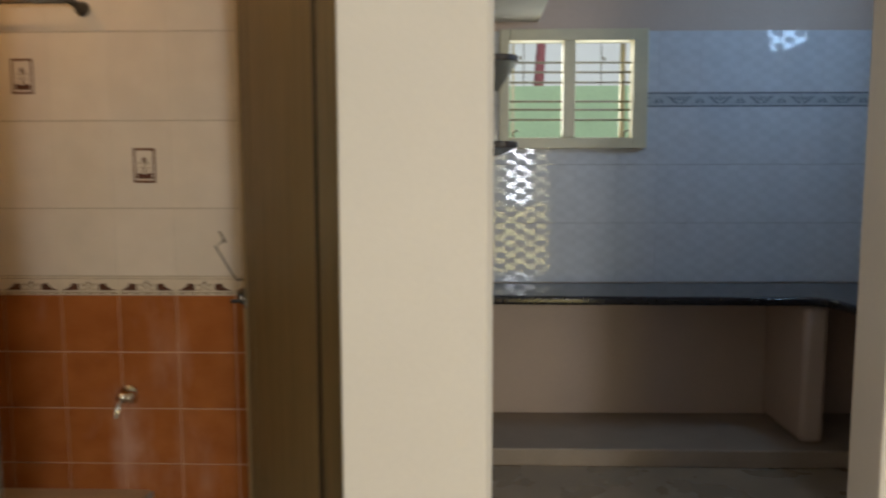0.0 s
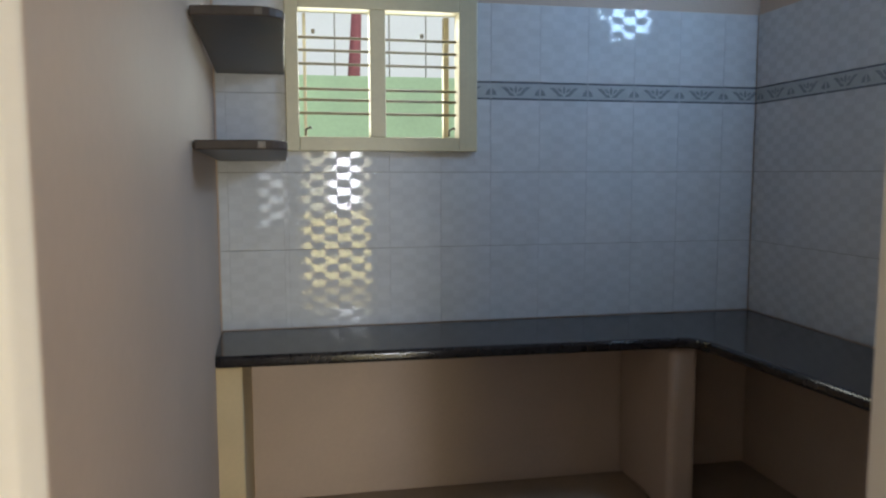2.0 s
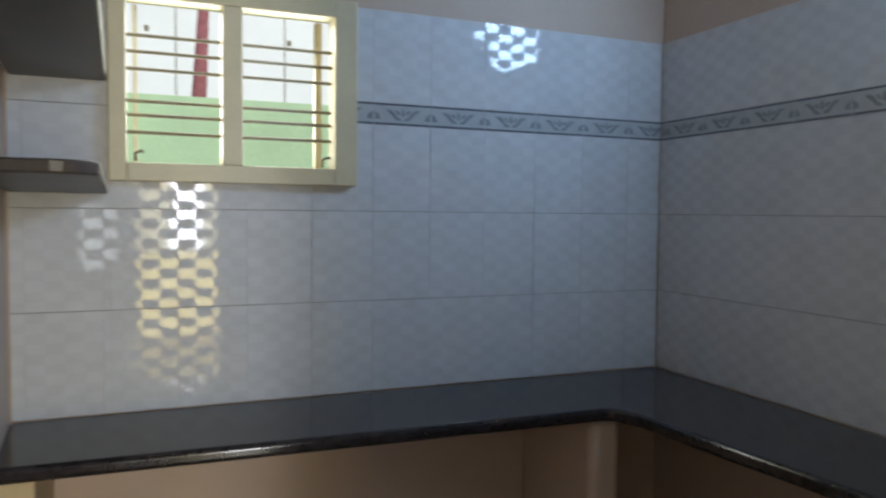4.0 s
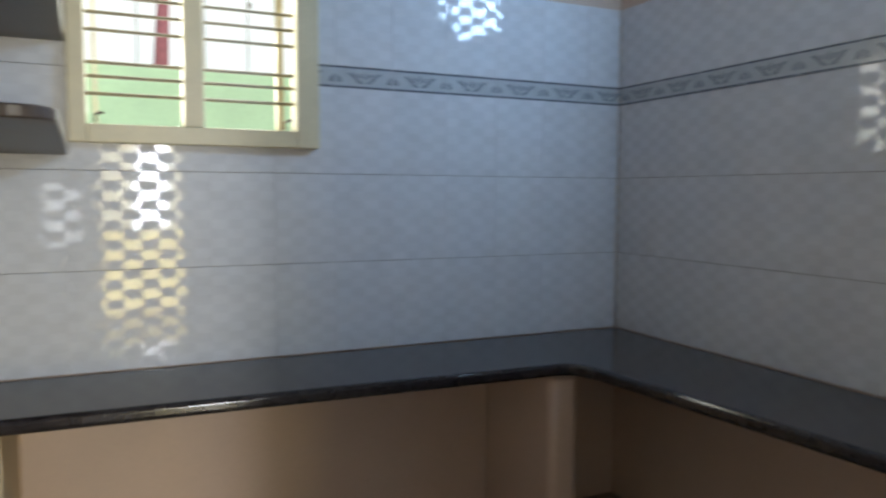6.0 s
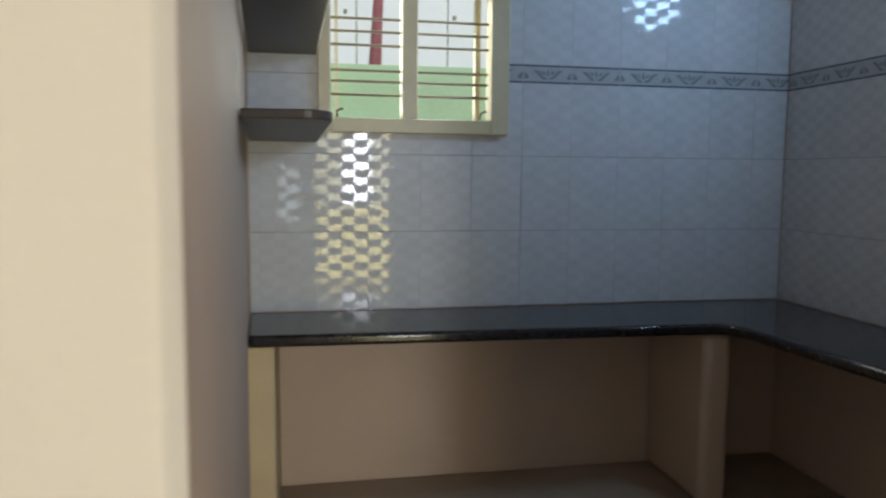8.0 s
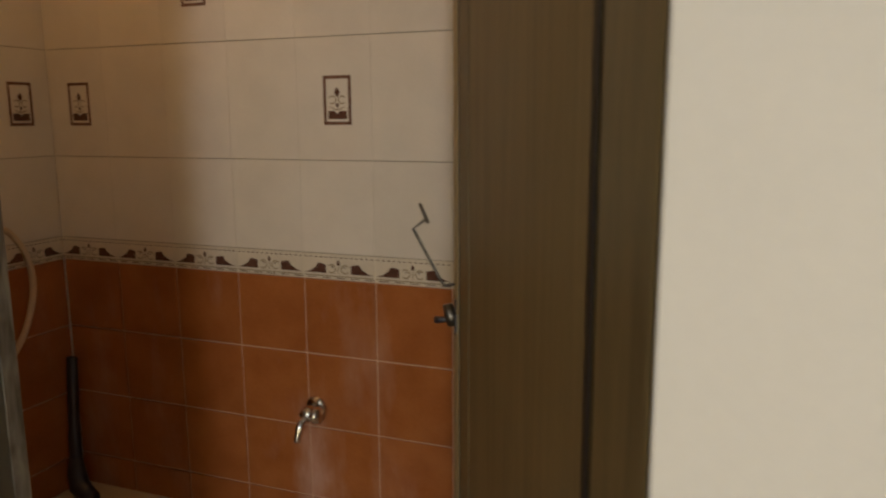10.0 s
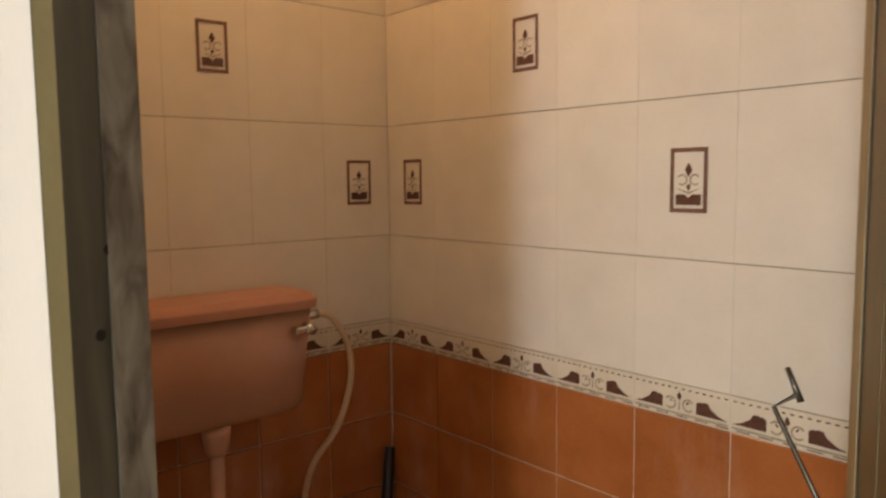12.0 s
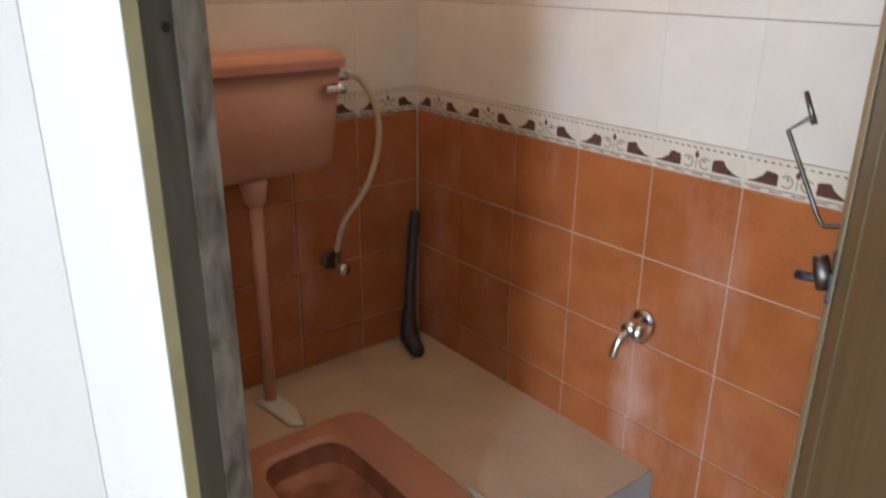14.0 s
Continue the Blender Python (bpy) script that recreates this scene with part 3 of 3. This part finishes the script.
fp = empty("flush_pipe", (-1.757, 2.209, 0.225), "pale pink plastic flush pipe below the cistern", "pipe")
child("tube", tube([(-1.755, 2.21, 0.845), (-1.757, 2.209, 0.240)], 0.0165, seg=14), M_PIPE, fp, smooth=True)
child("collar", tube([(-1.755, 2.21, 0.8455), (-1.755, 2.21, 0.83), (-1.755, 2.21, 0.79), (-1.755, 2.21, 0.78)], [0.032, 0.032, 0.026, 0.018], seg=16), M_PIPE, fp, smooth=True)
child("mortar_pad", prism([(-1.775, 2.175), (-1.62, 2.195), (-1.60, 2.225), (-1.68, 2.245), (-1.77, 2.235)], 0.2255, 0.240), M_OUT, fp, bevel=0.006)

hose = smooth_line([(-1.75, 2.472, 1.074), (-1.750, 2.515, 1.062), (-1.752, 2.563, 0.99), (-1.758, 2.576, 0.89), (-1.775, 2.545, 0.77), (-1.80, 2.488, 0.68), (-1.815, 2.470, 0.61), (-1.82, 2.468, 0.575)])
obj("inlet_hose", tube(hose, 0.0085, seg=10), M_HOSE, label="cream flexible water hose feeding the cistern", category="hose", smooth=True)
valve = empty("angle_valve", (-1.86, 2.466, 0.54), "tarnished chrome angle valve on orange tiles", "valve")
child("flange", tube([(-1.866, 2.466, 0.545), (-1.858, 2.466, 0.545)], 0.026, seg=16), M_STEEL, valve, smooth=True)
child("body", tube([(-1.862, 2.466, 0.545), (-1.80, 2.466, 0.545)], 0.013, seg=12), M_STEEL, valve, smooth=True)
child("outlet", tube([(-1.82, 2.468, 0.545), (-1.82, 2.468, 0.585)], 0.011, seg=12), M_STEEL, valve, smooth=True)
child("knob", tube([(-1.80, 2.466, 0.545), (-1.792, 2.467, 0.543), (-1.775, 2.468, 0.541)], [0.012, 0.02, 0.018], seg=12), M_CHROME, valve, smooth=True)

brush = empty("toilet_brush", (-1.80, 2.72, 0.225), "black plastic toilet brush leaning in the corner", "brush")
child("handle", tube(smooth_line([(-1.80, 2.70, 0.30), (-1.812, 2.715, 0.44), (-1.835, 2.750, 0.62), (-1.838, 2.755, 0.645)], 5), [0.018] * 5 + [0.016] * 5 + [0.015] * 5 + [0.008], seg=10), M_BLACK, brush, smooth=True)
child("head", tube([(-1.80, 2.70, 0.35), (-1.798, 2.698, 0.30), (-1.785, 2.692, 0.262), (-1.755, 2.685, 0.250), (-1.715, 2.675, 0.246)], [0.019, 0.027, 0.030, 0.026, 0.020], seg=14), M_BLACK, brush, smooth=True)

tap = empty("bib_tap", (-1.01, 2.78, 0.585), "chrome bib tap with round handle on orange tiles", "tap")
child("flange", tube([(-1.012, 2.784, 0.588), (-1.012, 2.776, 0.588)], 0.027, seg=18), M_CHROME, tap, smooth=True)
child("body", tube([(-1.012, 2.78, 0.588), (-1.012, 2.745, 0.586), (-1.013, 2.722, 0.580)], [0.014, 0.017, 0.017], seg=14), M_CHROME, tap, smooth=True)
child("spout", tube(smooth_line([(-1.013, 2.725, 0.578), (-1.016, 2.705, 0.566), (-1.020, 2.696, 0.540), (-1.022, 2.694, 0.522)], 5), 0.0095, seg=12), M_CHROME, tap, smooth=True)
child("handle", tube([(-1.006, 2.740, 0.585), (-0.982, 2.732, 0.584), (-0.972, 2.729, 0.584)], [0.009, 0.024, 0.020], seg=14), M_CHROME, tap, smooth=True)

drain = empty("floor_drain", (-1.10, 2.44, 0.225), "square cream drain cover with a pale strip painting its glint", "drain")
child("cover", boxes((-1.145, -1.060, 2.405, 2.490, 0.2252, 0.2295)), M_BFLOOR, drain, bevel=0.001)
# pale plastic strip paints the white glint at the cover's edge
child("lip", boxes((-1.158, -1.080, 2.389, 2.402, 0.2252, 0.233)), M_PLASTIC, drain, bevel=0.002)

rail = empty("towel_rail", (-1.35, 2.75, 1.93), "brass coloured towel rail on the tiled wall", "rail")
child("rod", tube([(-1.66, 2.715, 1.935), (-1.125, 2.715, 1.935)], 0.0075, seg=12), M_STEEL, rail, smooth=True)
for x in (-1.66, -1.117):
    child("bracket", tube([(x, 2.785, 1.925), (x, 2.776, 1.926), (x, 2.74, 1.930), (x, 2.708, 1.935)], [0.027, 0.022, 0.012, 0.011], seg=14), M_STEEL, rail, smooth=True)

lamp = empty("bulb_holder", (-1.50, 2.27, 2.50), "warm bulb hanging from the bathroom ceiling", "lamp")
child("cord", tube([(-1.50, 2.27, 2.90), (-1.50, 2.27, 2.50)], 0.004, seg=6), M_BLACK, lamp)
child("holder", tube([(-1.50, 2.27, 2.505), (-1.50, 2.27, 2.46)], 0.018, seg=12), M_BLACK, lamp, smooth=True)


# ---- tiles ----
GAP = 0.0009
CACHE = {}


def tile_mesh(key, x0, x1, z0, z1, material, t=0.0065, ex=0.0003):
    key = (key, round(x0, 4), round(x1, 4), round(z0, 4), round(z1, 4), ex)
    if key not in CACHE:
        bm = bmesh.new()
        e, d = 0.0008, 0.0008
        a = [bm.verts.new(p) for p in ((x0, d, z0), (x1, d, z0), (x1, d, z1), (x0, d, z1))]
        b = [bm.verts.new(p) for p in ((x0 + ex, 0, z0 + e), (x1 - ex, 0, z0 + e), (x1 - ex, 0, z1 - e), (x0 + ex, 0, z1 - e))]
        c = [bm.verts.new(p) for p in ((x0, t, z0), (x1, t, z0), (x1, t, z1), (x0, t, z1))]
        bm.faces.new(b)
        bm.faces.new(c[::-1])
        for i in range(4):
            j = (i + 1) % 4
            bm.faces.new((a[i], a[j], b[j], b[i]))
            bm.faces.new((c[i], c[j], a[j], a[i]))
        bmesh.ops.recalc_face_normals(bm, faces=bm.faces)
        me = bpy.data.meshes.new("tile")
        bm.to_mesh(me)
        bm.free()
        me.materials.append(material)
        CACHE[key] = me
    return CACHE[key]


def cut(rect, hole):
    """What is left of rect (x0, x1, z0, z1) around hole."""
    x0, x1, z0, z1 = rect
    if not hole:
        return [rect]
    a, b, c, d = hole
    if x1 <= a or x0 >= b or z1 <= c or z0 >= d:
        return [rect]
    out = [(x0, min(x1, a), z0, z1), (max(x0, b), x1, z0, z1), (max(x0, a), min(x1, b), z0, min(z1, c)), (max(x0, a), min(x1, b), max(z0, d), z1)]
    return [r for r in out if r[1] - r[0] > 0.012 and r[3] - r[2] > 0.012]


def tiling(parent, key, material, base, joints, lo, hi, rows, hole=None, name="tile", lean=0.0, gap=GAP, gapx=0.0001):
    """Tiles on a wall: base is the wall's pose (x along it, z up, facing -y), joints one column joint and the pitch, lo..hi its run."""
    start, pitch = joints
    k = math.floor((lo - start) / pitch)
    made = []
    while start + k * pitch < hi - 0.01:
        c0, c1 = start + k * pitch, start + (k + 1) * pitch
        for z0, z1, zc in rows:
            for r in cut((max(c0, lo) + gapx, min(c1, hi) - gapx, z0 + gap, z1 - gap), hole):
                cx, cz = (c0 + c1) / 2, zc
                if r[1] - r[0] < 0.01:
                    continue
                me = tile_mesh(key, r[0] - cx, r[1] - cx, r[2] - cz, r[3] - cz, material, ex=0.0008 if gapx > 0.0005 else 0.0003)
                o = new(name, me)
                o.parent = parent
                tilt = random.uniform(-0.12, 0.12)
                o.matrix_basis = base @ pose(cx, 0, cz, tilt, 0, lean + random.uniform(-0.10, 0.10))
                made.append((o, k, cx, cz))
        k += 1
    return made


def tile_wall(name, label, base, lo, hi, zlo, zhi, grout, hole=None):
    """The bed of grout on which a wall's tiles sit."""
    bm = bmesh.new()
    for r in cut((lo, hi, zlo, zhi), hole):
        box(bm, r[0], r[1], 0.0040, 0.0068, r[2], r[3])
    return obj(name, bm, grout, label=label, category="tiling", kind="structure", m=base)


def print_on(parent, base, cx, cz, me, name="printed_motif"):
    o = new(name, me)
    o.parent = parent
    o.matrix_basis = base @ pose(cx, -0.0012, cz)


def mesh_of(bm, name, mats):
    me = bpy.data.meshes.new(name)
    bmesh.ops.recalc_face_normals(bm, faces=bm.faces)
    bm.to_mesh(me)
    bm.free()
    for x in mats:
        me.materials.append(x)
    return me


def disc(cx, cz, rx, rz, n=12):
    return [(cx + rx * math.cos(2 * math.pi * k / n), cz + rz * math.sin(2 * math.pi * k / n)) for k in range(n)]


# kitchen: rows of whole tiles with a printed band
KROWS = [(0.792, 1.104, 0.948 + 0.003), (1.104, 1.408, 1.256), (1.408, 1.703, 1.556), (1.775, 2.086, 1.930)]
KPITCH = 0.209
bandm = bmesh.new()
w = KPITCH / 2 - 0.003
for z in (-0.0325, 0.0325):
    flat(bandm, [(-w, z - 0.0028), (w, z - 0.0028), (w, z + 0.0028), (-w, z + 0.0028)], mi=1)
for s in (-1, 1):
    flat(bandm, [(s * 0.004, -0.021), (s * 0.024, -0.020), (s * 0.040, -0.004), (s * 0.064, 0.016), (s * 0.044, 0.016), (s * 0.030, 0.006), (s * 0.020, -0.008), (s * 0.008, -0.012)])
    flat(bandm, [(s * 0.010, -0.005), (s * 0.020, 0.000), (s * 0.030, 0.013), (s * 0.018, 0.014), (s * 0.011, 0.006)])
    flat(bandm, [(s * 0.080, -0.017), (s * 0.1005, -0.019), (s * 0.1005, 0.010), (s * 0.094, 0.004), (s * 0.086, -0.002)])
flat(bandm, [(0, 0.024), (0.007, 0.010), (0.004, -0.008), (-0.004, -0.008), (-0.007, 0.010)])
BANDM = mesh_of(bandm, "printed_motif", [M_BANDINK, M_BANDLINE])
bandcut = bmesh.new()
for z in (-0.0325, 0.0325):
    flat(bandcut, [(0.040, z - 0.0028), (w, z - 0.0028), (w, z + 0.0028), (0.040, z + 0.0028)], mi=1)
flat(bandcut, [(0.044, 0.002), (0.064, 0.016), (0.044, 0.016)])
flat(bandcut, [(0.080, -0.017), (0.1005, -0.019), (0.1005, 0.010), (0.094, 0.004), (0.086, -0.002)])
BANDCUT = mesh_of(bandcut, "printed_motif", [M_BANDINK, M_BANDLINE])


def kitchen_wall(name, label, base, start, lo, hi, hole=None, lean=0.0):
    bed = tile_wall(name, label, base, lo, hi, 0.792, 2.086, M_GROUT, hole)
    inv = Matrix.Identity(4)
    if hole:
        tiling(bed, "k", M_KTILE, inv, (start, KPITCH), lo, hole[0], [(0.792, 1.104, 0.951), (1.104, 1.408, 1.256), (1.408, 1.712, 1.560), (1.712, 2.016, 1.864), (2.016, 2.086, 2.168)], None, "tile", lean)
    side = hole[0] if hole else lo
    tiling(bed, "k", M_KTILE, inv, (start, KPITCH), side, hi, KROWS, hole, "tile", lean)
    for o, k, cx, cz in tiling(bed, "kb", M_BAND, inv, (start, KPITCH), side, hi, [(1.703, 1.775, 1.739)], hole, "band_tile"):
        if not hole or cx + KPITCH / 2 > hole[1]:
            print_on(bed, inv, cx, cz, BANDCUT if hole and cx - 0.1 < hole[1] - 0.07 else BANDM)
    return bed


kitchen_wall("kitchen_tiles_back", "pale grey glazed tiles with checks above counter", SKEW @ pose(0, 4.1332, 0), 0.345, 0.100, 2.381, (X0 + 0.002, X1 - 0.002, Z0 + 0.002, 2.20), 0.3)
kitchen_wall("kitchen_tiles_right", "pale grey glazed tiles beside the counter", pose(2.3832, 0, 0, 0, 0, -90), -4.132, -4.166, -1.86)

# bathroom tiles
BP = 0.2072
OGAP = 0.0021
OROWS = [(0.151, 0.322, 0.22), (0.322, 0.527, 0.4245), (0.527, 0.733, 0.630), (0.733, 0.939, 0.836)]
WROWS = [(1.007, 1.246, 1.10), (1.246, 1.548, 1.397), (1.548, 1.849, 1.6985), (1.849, 2.150, 2.0)]

bor = bmesh.new()
w = BP / 2
for s in (-1, 1):
    flat(bor, [(s * 0.036, -0.017), (s * 0.100, -0.017), (s * 0.082, -0.012), (s * 0.066, -0.002), (s * 0.060, 0.008), (s * 0.050, 0.009), (s * 0.047, 0.006), (s * 0.044, 0.008), (s * 0.036, 0.004)])
    for k in range(8):
        t0, t1 = 0.6 + k * 0.62, 0.6 + (k + 1) * 0.62
        flat(bor, [(s * (0.019 + r * math.cos(t)), -0.005 + r * math.sin(t)) for r, t in ((0.013, t0), (0.013, t1), (0.0095, t1), (0.0095, t0))], mi=1)
    flat(bor, [(s * 0.014, -0.002), (s * 0.019, 0.003), (s * 0.021, 0.001), (s * 0.017, -0.004)])
flat(bor, [(0.0015, 0.002), (0.0015, -0.017), (-0.0015, -0.017), (-0.0015, 0.002)], mi=1)
flat(bor, [(0, 0.020), (0.005, 0.011), (0.003, 0.004), (-0.003, 0.004), (-0.005, 0.011)])
flat(bor, [(-w + 0.003, -0.0255), (w - 0.003, -0.0255), (w - 0.003, -0.0225), (-w + 0.003, -0.0225)], mi=1)
for k in range(5):
    x = -w + 0.012 + k * 0.042
    flat(bor, [(x, -0.0295), (x + 0.026, -0.0295), (x + 0.026, -0.0275), (x, -0.0275)])
for k in range(14):
    x = -w + 0.006 + k * 0.0146
    flat(bor, [(x, 0.0235), (x + 0.007, 0.0235), (x + 0.007, 0.0262), (x, 0.0262)])
BORM = mesh_of(bor, "printed_motif", [M_INK, M_INKTAN])

pic = bmesh.new()
a, b = 0.0385, 0.060
for x0, x1, z0, z1 in ((-a, -a + 0.008, -b, b), (a - 0.008, a, -b, b), (-a + 0.008, a - 0.008, b - 0.008, b), (-a + 0.008, a - 0.008, -b, -b + 0.008)):
    flat(pic, [(x0, z0), (x1, z0), (x1, z1), (x0, z1)], mi=2)
flat(pic, [(-0.026, -0.046), (0.026, -0.046), (0.026, -0.026), (0.008, -0.026), (0, -0.033), (-0.008, -0.026), (-0.026, -0.026)])
flat(pic, [(0, 0.033), (0.008, 0.019), (0, 0.006), (-0.008, 0.019)])
for s in (-1, 1):
    for k in range(10):
        t0, t1 = 0.5 + k * 0.5, 0.5 + (k + 1) * 0.5
        r0, r1 = 0.011, 0.0078
        flat(pic, [(s * (0.013 + r * math.cos(t)), 0.001 + r * math.sin(t)) for r, t in ((r0, t0), (r0, t1), (r1, t1), (r1, t0))], mi=1)
flat(pic, [(-0.024, -0.014), (0, -0.022), (0.024, -0.014), (0.018, -0.018), (0, -0.0255), (-0.018, -0.018)], mi=1)
flat(pic, [(0.005, -0.012), (0, -0.020), (-0.005, -0.012), (0, -0.006)])
PICM = mesh_of(pic, "printed_motif", [M_INK, M_INKTAN, mat("picture_rim_ink", (0.22, 0.115, 0.08), 0.25, 0.1, 50, 200, 0.0)])


def bath_wall(name, label, base, start, lo, hi, pics):
    ident = Matrix.Identity(4)
    low = tile_wall(name + "_lower", "orange glazed tiles on " + label, base, lo, hi, 0.151, 0.939, M_BGROUT)
    tiling(low, "o", M_ORANGE, ident, (start, BP), lo, hi, OROWS, gap=OGAP, gapx=OGAP)
    up = tile_wall(name + "_upper", "cream glazed tiles with printed border on " + label, base, lo, hi, 0.939, 2.15, M_WGROUT)
    tiling(up, "w", M_WHITE, ident, (start, BP), lo, hi, WROWS)
    for o, k, cx, cz in tiling(up, "b", M_BORDER, ident, (start, BP), lo, hi, [(0.939, 1.007, 0.973)], None, "border_tile"):
        print_on(up, ident, cx, cz, BORM)
    for x, z in pics:
        print_on(up, ident, x, z, PICM, "printed_picture")


bath_wall("bath_tiles_back", "the tap wall", pose(0, 2.7852, 0), -1.038, -1.8656, -0.045, [(-0.924, 1.394), (-1.338, 1.70), (-1.753, 1.394)])
bath_wall("bath_tiles_left", "the cistern wall", pose(-1.8662, 0, 0, 0, 0, 90), 2.785 - 5 * BP, 1.768, 2.7848, [(2.686, 1.394), (2.283, 1.715)])
